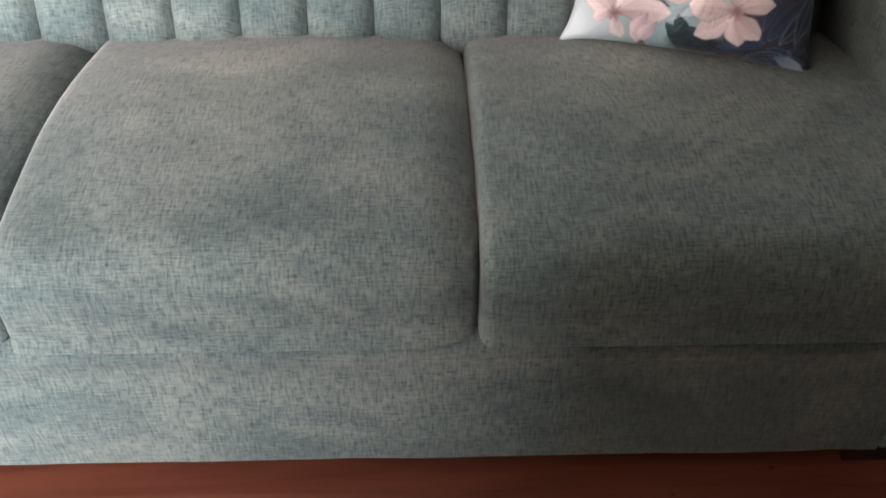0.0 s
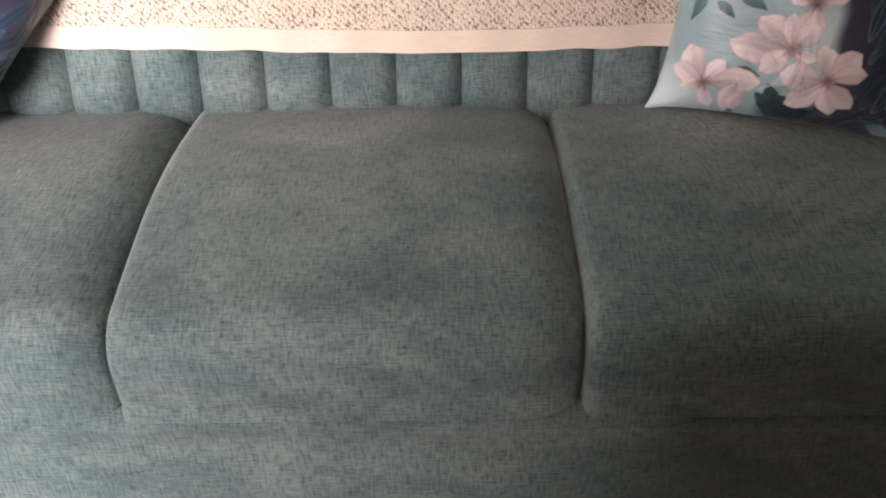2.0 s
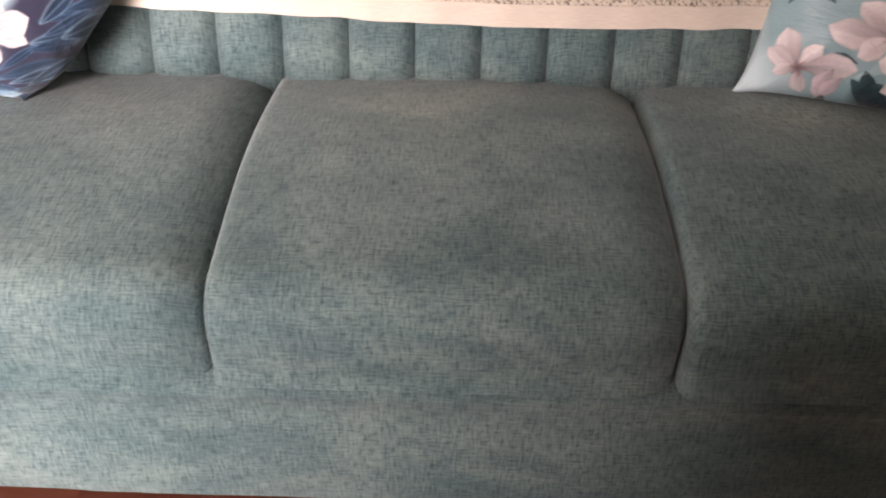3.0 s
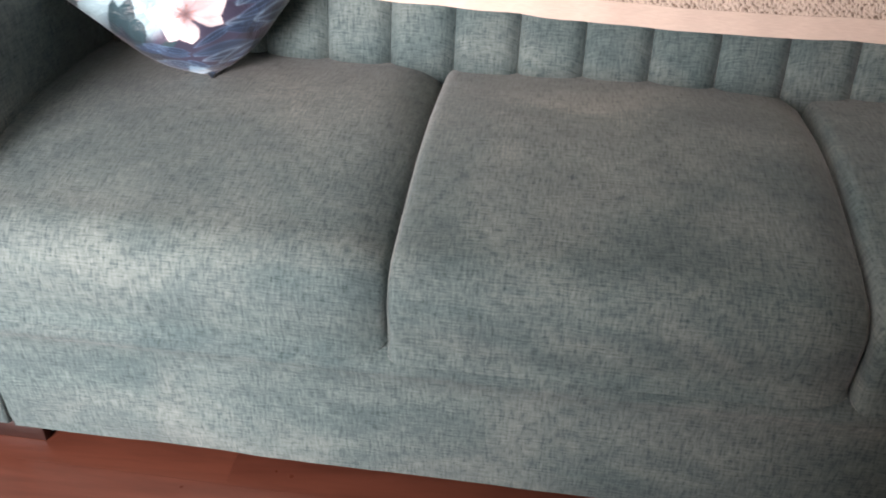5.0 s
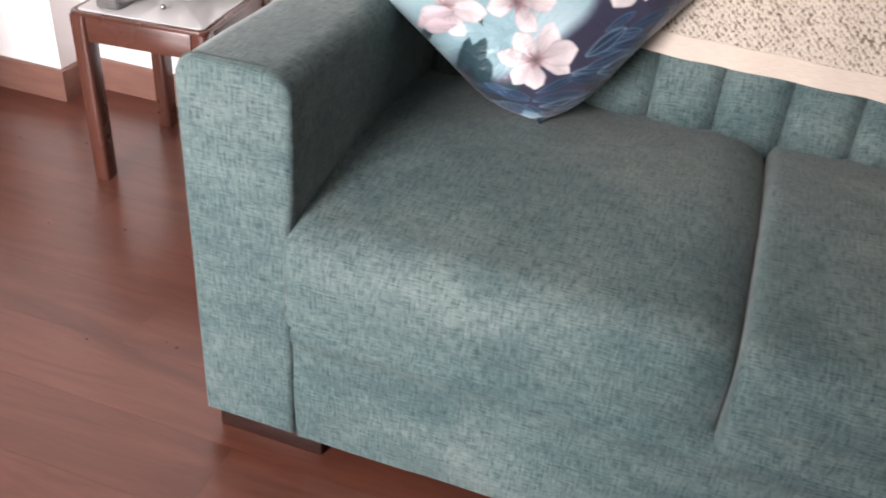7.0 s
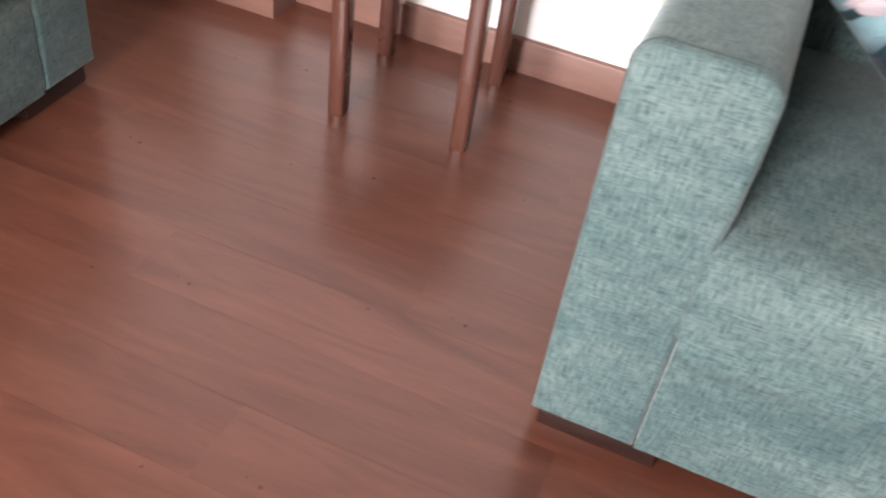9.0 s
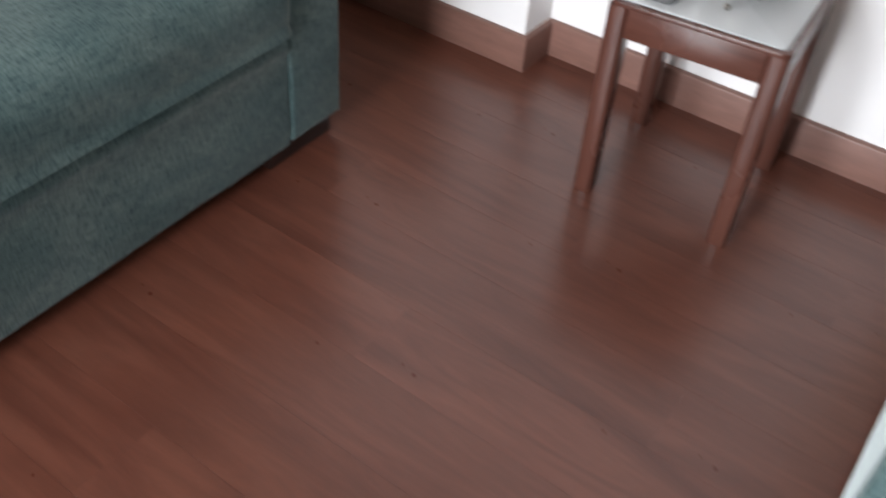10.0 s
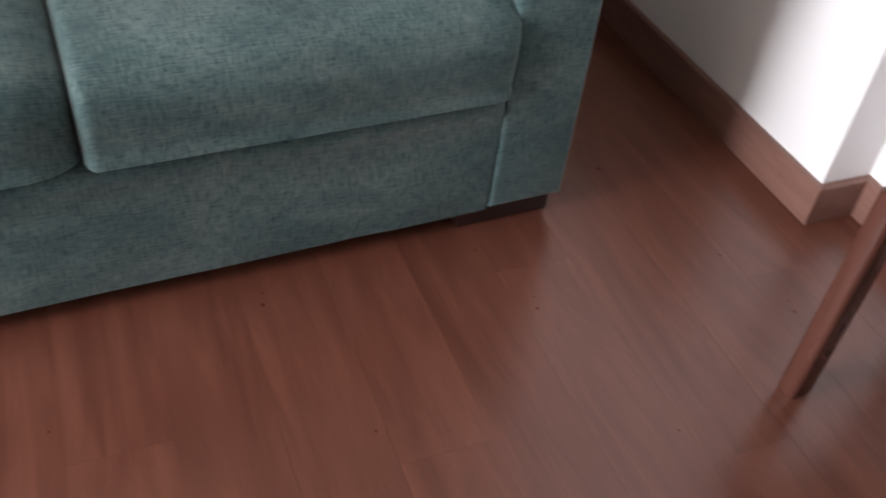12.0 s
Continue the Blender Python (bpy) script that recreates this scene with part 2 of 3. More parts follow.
def loft(rings, caps=True, closed=True):
    bm = bmesh.new()
    vs = [[bm.verts.new(p) for p in ring] for ring in rings]
    n = len(vs[0])
    for a, b in zip(vs, vs[1:]):
        for i in range(n if closed else n - 1):
            bm.faces.new((a[i], a[(i + 1) % n], b[(i + 1) % n], b[i]))
    if caps:
        bm.faces.new(vs[0])
        bm.faces.new(vs[-1])
    return bm


def thing(name, m, label, category, group=""):
    ob = tagged(new(name), label, category, group)
    ob.empty_display_size = 0.1
    ob.matrix_world = m
    return ob


def tube(points, r, sides=6):
    """A thin round cord along the points."""
    rings = []
    for i, p in enumerate(points):
        d = (Vector(points[min(i + 1, len(points) - 1)]) - Vector(points[max(i - 1, 0)])).normalized()
        q = d.to_track_quat("Z", "Y")
        rings.append([Vector(p) + q @ Vector((r * math.cos(k * math.tau / sides), r * math.sin(k * math.tau / sides), 0)) for k in range(sides)])
    return loft(rings)


# ---- the room ----
def wall(name, x0, x1, y0, y1, z0, z1, label, mat=None):
    return tagged(finish(name, box(x0, x1, y0, y1, z0, z1), mat or WALL, smooth=False), label, "wall", kind="structure")


COLUMN_X, COLUMN_Y = -0.997, 0.915
back = wall("wall_back", COLUMN_X, ROOM_X1, ROOM_Y1, ROOM_Y1 + 0.15, 0, ROOM_H, "plain white painted wall behind the sofa")
wall("wall_back_projecting", ROOM_X0, COLUMN_X, COLUMN_Y, ROOM_Y1 + 0.15, 0, ROOM_H, "white painted wall standing a hand's width proud")
wall("wall_left", ROOM_X0 - 0.15, ROOM_X0, ROOM_Y0 - 0.15, ROOM_Y1 + 0.15, 0, ROOM_H, "unseen side wall in dark taupe, chosen to cut bounced light", DIM_TAUPE)
wall("wall_right", ROOM_X1, ROOM_X1 + 0.15, NEAR_Y, ROOM_Y1 + 0.15, 0, ROOM_H, "unseen side wall in dark taupe, chosen to cut bounced light", DIM_TAUPE)
wall("wall_front_low", WIN_X0, WIN_X1, ROOM_Y0 - 0.15, ROOM_Y0, 0, WIN_Z0, "white painted wall below the window")
wall("wall_front_high", WIN_X0, WIN_X1, ROOM_Y0 - 0.15, ROOM_Y0, WIN_Z1, ROOM_H, "white painted wall above the window")
wall("wall_front_west", ROOM_X0, WIN_X0, ROOM_Y0 - 0.15, ROOM_Y0, 0, ROOM_H, "white painted wall beside the window")
wall("wall_front_east", WIN_X1, BLOCK_X, ROOM_Y0 - 0.15, ROOM_Y0, 0, ROOM_H, "white painted wall beside the window")
# added out of view: keeps window light off the sofa's right end
wall("wall_near", BLOCK_X, ROOM_X1 + 0.15, ROOM_Y0 - 0.15, NEAR_Y, 0, ROOM_H, "added unseen taupe wall facing the sofa, blocking window light from its right", DIM_TAUPE)
tagged(finish("ceiling", box(ROOM_X0 - 0.15, ROOM_X1 + 0.15, ROOM_Y0 - 0.15, ROOM_Y1 + 0.15, ROOM_H, ROOM_H + 0.12), CEILING, smooth=False), "plain unseen ceiling, darkened to cut bounced light", "ceiling", kind="structure")


def window():
    w = tagged(new("window_1"), "wide white framed window with clear panes", "window", kind="structure")
    y0, y1, f = ROOM_Y0 - 0.13, ROOM_Y0 - 0.09, 0.05
    mid = (WIN_X0 + WIN_X1) / 2
    for name, b in (("frame_bottom", (WIN_X0, WIN_X1, y0, y1, WIN_Z0, WIN_Z0 + f)), ("frame_top", (WIN_X0, WIN_X1, y0, y1, WIN_Z1 - f, WIN_Z1)),
                    ("frame_side", (WIN_X0, WIN_X0 + f, y0, y1, WIN_Z0 + f, WIN_Z1 - f)), ("frame_side", (WIN_X1 - f, WIN_X1, y0, y1, WIN_Z0 + f, WIN_Z1 - f)),
                    ("mullion", (mid - f / 2, mid + f / 2, y0, y1, WIN_Z0 + f, WIN_Z1 - f))):
        part(name, box(*b, 0.004, 1), FRAME_WHITE, w)
    for x0, x1 in ((WIN_X0 + f, mid - f / 2), (mid + f / 2, WIN_X1 - f)):
        p = part("pane", box(x0, x1, y0 + 0.015, y0 + 0.021, WIN_Z0 + f, WIN_Z1 - f), PANE, w)
        p.visible_shadow = False


window()


def skirting(x0, y0, x1, y1, label="reddish brown wooden skirting board"):
    """A board with a rounded upper lip along the wall from one point to the next; the room lies on its right."""
    a, b = Vector((x0, y0, 0)), Vector((x1, y1, 0))
    d = (b - a).normalized()
    n = Vector((d.y, -d.x, 0))
    prof = [(0, 0), (0.015, 0), (0.015, 0.0825), (0.0142, 0.0852), (0.0125, 0.0868), (0.010, 0.0872), (0, 0.0872)]
    bm = loft([[p + n * u + Vector((0, 0, z)) for u, z in prof] for p in (a, b)])
    return tagged(finish("baseboard", bm, SKIRT), label, "skirting", kind="structure")


skirting(ROOM_X0, COLUMN_Y, COLUMN_X + 0.015, COLUMN_Y)
skirting(COLUMN_X, COLUMN_Y, COLUMN_X, ROOM_Y1 - 0.015, "short reddish brown skirting board on the wall's return")
skirting(COLUMN_X, ROOM_Y1, ROOM_X1, ROOM_Y1)
skirting(ROOM_X0, ROOM_Y0, ROOM_X0, COLUMN_Y - 0.015)
skirting(ROOM_X1, ROOM_Y1 - 0.015, ROOM_X1, NEAR_Y)
skirting(ROOM_X1 - 0.015, NEAR_Y, BLOCK_X - 0.015, NEAR_Y)
skirting(BLOCK_X, NEAR_Y, BLOCK_X, ROOM_Y0)
skirting(BLOCK_X - 0.015, ROOM_Y0, ROOM_X0 + 0.015, ROOM_Y0)

# ---- sofas ----
BASE_Z, SEAT_Z, ARM_Z, JOIN_Z, DEPTH = 0.051, 0.455, 0.668, 0.290, 0.80
BACK_Y, LEAN = 0.556, 0.17


def cushion_profile(grow, front):
    """Front lip, bulging front, rounded nose, gently crowned top, back and underside; the top drawn in by grow, the face by front."""
    r, nose_y, nose_z = 0.072, 0.054, SEAT_Z - 0.078
    pts = [(0.012 + front * 0.5, JOIN_Z + grow * 0.3)]
    pts += [(y + front, JOIN_Z + z + grow * 0.3) for y, z in ((-0.013, -0.001), (-0.019, 0.002), (-0.019, 0.006))]
    pts += [(y + front, JOIN_Z + z) for y, z in ((-0.014, 0.017), (-0.014, 0.035), (-0.016, 0.06))]
    for k in range(9):
        a, g = radians(180 - 90 * k / 8 * 0.97), front + (grow - front) * k / 8
        pts.append((nose_y + (r - g) * math.cos(a), nose_z + (r - g) * math.sin(a)))
    y_end = BACK_Y + 0.03
    for k in range(1, 13):
        s = k / 12
        pts.append((nose_y + (y_end - nose_y) * s, nose_z + r + 0.034 * math.sin(math.pi * (0.08 + 0.88 * s)) - 0.006 * (1 - s) - grow))
    pts += [(y_end, JOIN_Z), (0.3, JOIN_Z - 0.01)]
    return pts


def seat_cushion(x0, x1, seed, open0, open1):
    """open0, open1: whether a side meets another cushion, where the first edge stands proud and the last sinks away, or an arm."""
    rows, w = [], x1 - x0
    ds = [0.0, 0.0012, 0.003, 0.006, 0.010, 0.016, 0.024, 0.034, 0.046]
    xs = ds + [0.046 + (w - 0.092) * k / 22 for k in range(1, 22)] + [w - d for d in reversed(ds)]

    def pressed(e):
        return 0.010 * max(0.0, 1 - e / 0.010) ** 2

    for d in xs:
        crest = 0.026 * (1 - math.sqrt(1 - max(0.0, 1 - d / 0.017) ** 2))
        sunk = 0.024 * max(0.0, 1 - (w - d) / 0.075) ** 2 + 0.008 * max(0.0, 1 - (w - d) / 0.010) ** 2
        grow = max(crest if open0 else pressed(d), sunk if open1 else pressed(w - d))
        e = min(9.0 if open0 else d, 9.0 if open1 else w - d)
        front = max(grow, 0.032 * (1 - math.sqrt(1 - max(0.0, 1 - e / 0.034) ** 2)))
        puff = 0.008 * (math.sin(math.pi * d / w) ** 0.7 if 0 < d < w else 0)
        if (d < w / 2 and not open0) or (d > w / 2 and not open1):
            puff = 0.008
        ring = []
        for y, z in cushion_profile(grow, front):
            n = noise.noise((d * 5 + seed * 9, y * 5, z * 5)) * 0.004 + noise.noise((d * 16 + seed * 9, y * 14, z * 14)) * 0.0012
            top = 1 if z > JOIN_Z + 0.03 else 0
            ring.append((x0 + d, y - (n + puff * 0.4) * top * (1 if y < 0.1 else 0), z + (n + puff) * (1 if z > SEAT_Z - 0.045 else 0)))
        rows.append(ring)
    return loft(rows)


def arm(x0, x1, inner):
    """A padded block arm: flat top with soft corners, drawn in a little round its front and back."""
    w, h = x1 - x0, ARM_Z - BASE_Z
    def outline(inset):
        r, pts = 0.034, []
        for cx, cz, a0 in ((x0 + r, ARM_Z - r, 180), (x1 - r, ARM_Z - r, 90)):
            for k in range(7):
                a = radians(a0 - 15 * k)
                pts.append((cx + (r - inset) * math.cos(a), cz + (r - inset) * math.sin(a)))
        n = 8
        right = [(x1 - inset, BASE_Z + inset + (h - r - inset) * (1 - k / n)) for k in range(1, n + 1)]
        left = [(x0 + inset, BASE_Z + inset + (h - r - inset) * k / n) for k in range(0, n)]
        def swell(x, z):
            k = 0.010 * min(max((z - 0.40) / 0.10, 0), 1)
            return (x + (k if inner else -k) * ((x - x0) / w if inner else (x1 - x) / w), z)
        return [swell(x, z) for x, z in pts + right + left]
    steps = [(0.0, 0.011), (0.0012, 0.006), (0.004, 0.0025), (0.008, 0.0005), (0.013, 0.0)] + [(0.013 + (DEPTH - 0.026) * k / 14, 0.0) for k in range(1, 15)] + [(DEPTH - 0.004, 0.004), (DEPTH, 0.012)]
    rings = []
    for y, inset in steps:
        rings.append([(x + 0.0015 * noise.noise((x * 7, y * 7, z * 7)), y + 0.0015 * noise.noise((x * 11, y * 11, z * 9)), z + 0.003 * noise.noise((x * 6, y * 6, 3)) * (z > 0.5)) for x, z in outline(inset)])
    return loft(rings)


def arm_seam(x0, x1):
    r, pts = 0.034, []
    for cx, a0 in ((x0 + r, 180), (x1 - r, 90)):
        for k in range(9):
            a = radians(a0 - 90 * k / 8)
            pts.append((cx + (r + 0.0004) * math.cos(a), 0.0145, ARM_Z - r + (r + 0.0004) * math.sin(a)))
    pts = [(pts[0][0], 0.0145, BASE_Z + 0.02)] + pts + [(pts[-1][0], 0.0145, BASE_Z + 0.02)]
    return tube(pts, 0.0013, 5)


def channel(x0, x1):
    """One upright padded flute of the backrest, rolled over at the top."""
    w, rows = x1 - x0, []
    path = [(BACK_Y + (z - 0.455) * LEAN, z) for z in [0.36 + 0.03 * k for k in range(16)]]
    ye, ze = path[-1]
    path += [(ye + 0.05 * (1 - math.cos(a)), ze + 0.05 * math.sin(a)) for a in (0.4, 0.8, 1.2, 1.57)] + [(ye + 0.14, ze + 0.05)]
    for i, (y, z) in enumerate(path):
        up = min(max(i - 15, 0) / 4, 1)
        ring = []
        for k in range(13):
            u = -1 + k / 6
            h = 0.020 * (1 - abs(u) ** 3.8) - 0.003 + 0.0015 * noise.noise((x0 * 30, z * 9, u))
            ring.append((x0 + w * (u + 1) / 2, y - h * (1 - up), z + h * up))
        ring += [(x1, y + 0.02 + 0.03 * (1 - up), z - 0.03 * up), (x0, y + 0.02 + 0.03 * (1 - up), z - 0.03 * up)]
        rows.append(ring)
    return loft(rows)


def base_panel(x0, x1):
    rings = []
    n = 60
    for k in range(n + 1):
        x = x0 + (x1 - x0) * k / n
        ring = []
        low = BASE_Z - 0.010
        zs = [low + (JOIN_Z - 0.05 - low) * j / 7 for j in range(8)] + [JOIN_Z - 0.04, JOIN_Z - 0.032, JOIN_Z - 0.024, JOIN_Z - 0.016, JOIN_Z - 0.010, JOIN_Z - 0.003, JOIN_Z + 0.012]
        for j, z in enumerate(zs):
            wr = 0.0045 * noise.noise((x * 4 + z * 3, 1.3, z * 16)) + 0.0015 * noise.noise((x * 17, 4.1, z * 22))
            tuck = 0.024 * max(0.0, (z - JOIN_Z + 0.016) / 0.028) - 0.009 * math.exp(-((z - JOIN_Z + 0.030) / 0.016) ** 2)
            ring.append((x, 0.006 + wr + tuck + (0.005 if j == 0 else 0), z + 0.002 * noise.noise((x * 6, 8.0, 0)) * (j == 0)))
        ring += [(x, 0.56, JOIN_Z + 0.0), (x, 0.56, BASE_Z - 0.005)]
        rings.append(ring)
    return loft(rings)


def sofa(m, seats, cushion_w, arm_w, first_groove, label, group):
    s = thing("sofa", m, label, "sofa", group)
    inner0, inner1 = arm_w, arm_w + seats * cushion_w
    for x0, x1, inner in ((0, arm_w - 0.002, 1), (inner1 + 0.002, inner1 + arm_w, 0)):
        a = part("arm", arm(x0, x1, inner), FABRIC, s)
        part("arm_seam", arm_seam(x0, x1), PIPING, a, "fine stitched seam round the front of the arm")
    part("front_panel", base_panel(inner0, inner1), FABRIC, s)
    part("underside", box(inner0, inner1, 0.57, DEPTH - 0.05, BASE_Z - 0.006, BASE_Z - 0.001), LINING, s, "black cloth underside")
    part("back_frame", box(inner0, inner1, 0.64, DEPTH, BASE_Z, 0.84, 0.03, 3), FABRIC, s)
    for k in range(seats):
        part("seat_cushion", seat_cushion(inner0 + k * cushion_w + (0.0006 if k else -0.011), inner0 + (k + 1) * cushion_w - (0.0006 if k < seats - 1 else -0.011), k + seats, k > 0, k < seats - 1), FABRIC, s)
    pitch, edges = 0.111, [inner0]
    g = first_groove
    while g < inner1 - 0.03:
        if g > inner0 + 0.03:
            edges.append(g)
        g += pitch
    edges.append(inner1)
    for x0, x1 in zip(edges, edges[1:]):
        part("backrest_channel", channel(x0 + 0.0005, x1 - 0.0005), FABRIC, s)
    total = inner1 + arm_w
    for x in (0.012, total - 0.012 - 0.185):
        for y in (0.022, DEPTH - 0.10):
            part("foot", box(x, x + 0.185, y, y + 0.07, 0, BASE_Z, 0.003, 2), FOOT, s, "dark stained wooden block foot")
    return s


SOFA_X = 0.003
sofa(pose(SOFA_X, 0, 0), 3, CUSHION_W, ARM_W, 0.226 - SOFA_X, "green chenille three-seat sofa with fluted backrest and block arms", "sofas")
sofa(pose(-1.070, -1.146, 0, 0, 0, 92.5), 2, 0.645, 0.15, 0.20, "green chenille two-seat sofa standing beside the projecting wall", "sofas")


# ---- throw over the backrest ----
def throw():
    t = thing("throw", pose(0, 0, 0), "cream looped woven throw hung over the sofa's backrest", "throw")
    x0, x1, nx = 0.30, 1.86, 90

    def place(x, s, out):
        drop = 0.566 + 0.020 * max(0.0, (0.95 - x) / 0.4) ** 1.1 * 0.9 + 0.003 * math.sin(x * 9) + 0.0025 * noise.noise((x * 14, 2, 0))
        z = drop + s
        zt = 0.845
        ripple = 0.0018 * noise.noise((x * 20, s * 14, 5)) + 0.0016 * math.sin((x - 0.226) / 0.111 * math.tau)
        lift = 0.024 + out + ripple
        if z <= zt - 0.04:
            return (x, BACK_Y + (z - 0.455) * LEAN - lift, z)
        over = z - (zt - 0.04)
        a = min(over / 0.07, 1.45)
        y0 = BACK_Y + (zt - 0.04 - 0.455) * LEAN
        return (x, y0 - lift + (0.07 + lift) * (1 - math.cos(a)) + max(over - 0.1, 0), zt - 0.04 + (0.052 + lift) * math.sin(a))

    def sheet(s0, s1, n, thick):
        rings = []
        for k in range(nx + 1):
            x = x0 + (x1 - x0) * k / nx
            ss = [s0 + (s1 - s0) * j / n for j in range(n + 1)]
            rings.append([place(x, s, thick) for s in ss] + [place(x, s, 0.0) for s in reversed(ss)])
        return loft(rings)
    part("woven_field", sheet(0.033, 0.40, 44, 0.0045), THROW, t)
    part("border", sheet(0.0, 0.036, 4, 0.0058), BORDER, t, "flat cream ribbon edging")


throw()


# ---- floral pillows ----
def linear(c):
    c = np.asarray(c, float)
    return np.where(c <= 0.04045, c / 12.92, ((c + 0.055) / 1.055) ** 2.4)


def lay(img, mask, colour):
    img += (np.asarray(colour) - img) * np.clip(mask, 0, 1)[..., None]


def petal(img, u, v, cx, cy, tx, ty, width, inner, outer, vein=0.03, bend=0.0):
    """A printed petal from (cx, cy) to the tip (cx + tx, cy + ty), one half of it in shade, curling by bend."""
    length = math.hypot(tx, ty)
    p = ((u - cx) * tx + (v - cy) * ty) / length ** 2
    q = ((v - cy) * tx - (u - cx) * ty) / length / (width * length) + bend * p * (1 - p) * 2
    q = q + 0.06 * np.sin(p * 17 + cx * 40) * p
    half = np.where((p > 0) & (p < 1), np.sin(np.pi * np.clip(p, 0, 1) ** 1.35) ** 0.8, 0)
    edge = half - np.abs(q)
    mask = np.clip(edge * 12, 0, 1) * (p > 0)
    rim = np.clip(1 - edge * 5, 0, 1)
    shade = np.clip(p * 1.25, 0, 1)[..., None]
    colour = np.asarray(inner) * (1 - shade) + np.asarray(outer) * shade
    fold = 1 / (1 + np.exp(-q * (14 if bend >= 0 else -14)))
    lines = 1 - vein * (0.5 + 0.5 * np.cos(q * 11 + p * 4)) - 0.14 * rim - 0.13 * fold * (1 - 0.5 * np.clip(p, 0, 1)) - 0.10 * np.exp(-(q / 0.09) ** 2) * (1 - np.clip(p, 0, 1))
    img += (colour * lines[..., None] - img) * mask[..., None]


def leaf(img, u, v, cx, cy, tx, ty, width, body, line):
    petal(img, u, v, cx, cy, tx, ty, width, body, body, 0.0)
    length = math.hypot(tx, ty)
    p = ((u - cx) * tx + (v - cy) * ty) / length ** 2
    q = ((v - cy) * tx - (u - cx) * ty) / length / (width * length)
    half = np.where((p > 0) & (p < 1), np.sin(np.pi * np.clip(p, 0, 1) ** 1.15) ** 0.75, 0)
    for off, wide in ((0.9, 0.16), (0.0, 0.10), (-0.9, 0.10)):
        lay(img, np.exp(-((q - off * half) / wide) ** 2) * (half > 0.05) * 0.55, line)


# centre, and the tips of the petals from there
LEANING_PRINT = (
    (0.595, 0.476, ((-0.11, 0.03), (0.03, -0.12), (0.13, 0.07), (-0.05, -0.11), (0.02, 0.16), (-0.10, 0.12))),
    (0.540, 0.294, ((-0.25, 0.005), (-0.11, -0.10), (-0.15, 0.11), (-0.02, 0.14), (0.09, 0.10), (0.10, -0.03))),
    (0.217, 0.118, ((-0.09, 0.155), (-0.15, 0.065), (-0.10, -0.03), (0.08, 0.10), (0.23, 0.028), (0.035, -0.10))),
    (0.690, 0.188, ((-0.04, 0.140), (0.113, 0.123), (0.152, 0.047), (0.036, -0.135), (0.113, -0.094), (-0.145, -0.116), (-0.182, 0.004))),
)
PROPPED_PRINT = (
    (0.50, 0.52, ((-0.13, 0.03), (0.03, -0.16), (0.14, 0.07), (-0.08, -0.13), (0.02, 0.17))),
    (0.50, 0.31, ((-0.12, 0.04), (-0.06, -0.09), (0.12, -0.02), (-0.02, 0.13), (0.10, 0.10))),
    (0.34, 0.12, ((-0.13, 0.12), (-0.16, 0.02), (0.02, 0.15), (0.12, 0.09), (0.12, -0.02), (-0.04, -0.08))),
    (0.20, 0.33, ((-0.12, 0.08), (0.02, 0.15), (0.13, 0.03), (-0.03, -0.13), (-0.12, -0.06))),
    (0.695, 0.222, ((-0.060, 0.135), (-0.125, 0.015), (-0.118, -0.080), (0.025, -0.120), (0.098, -0.082), (0.130, 0.052), (0.078, 0.138))),
)


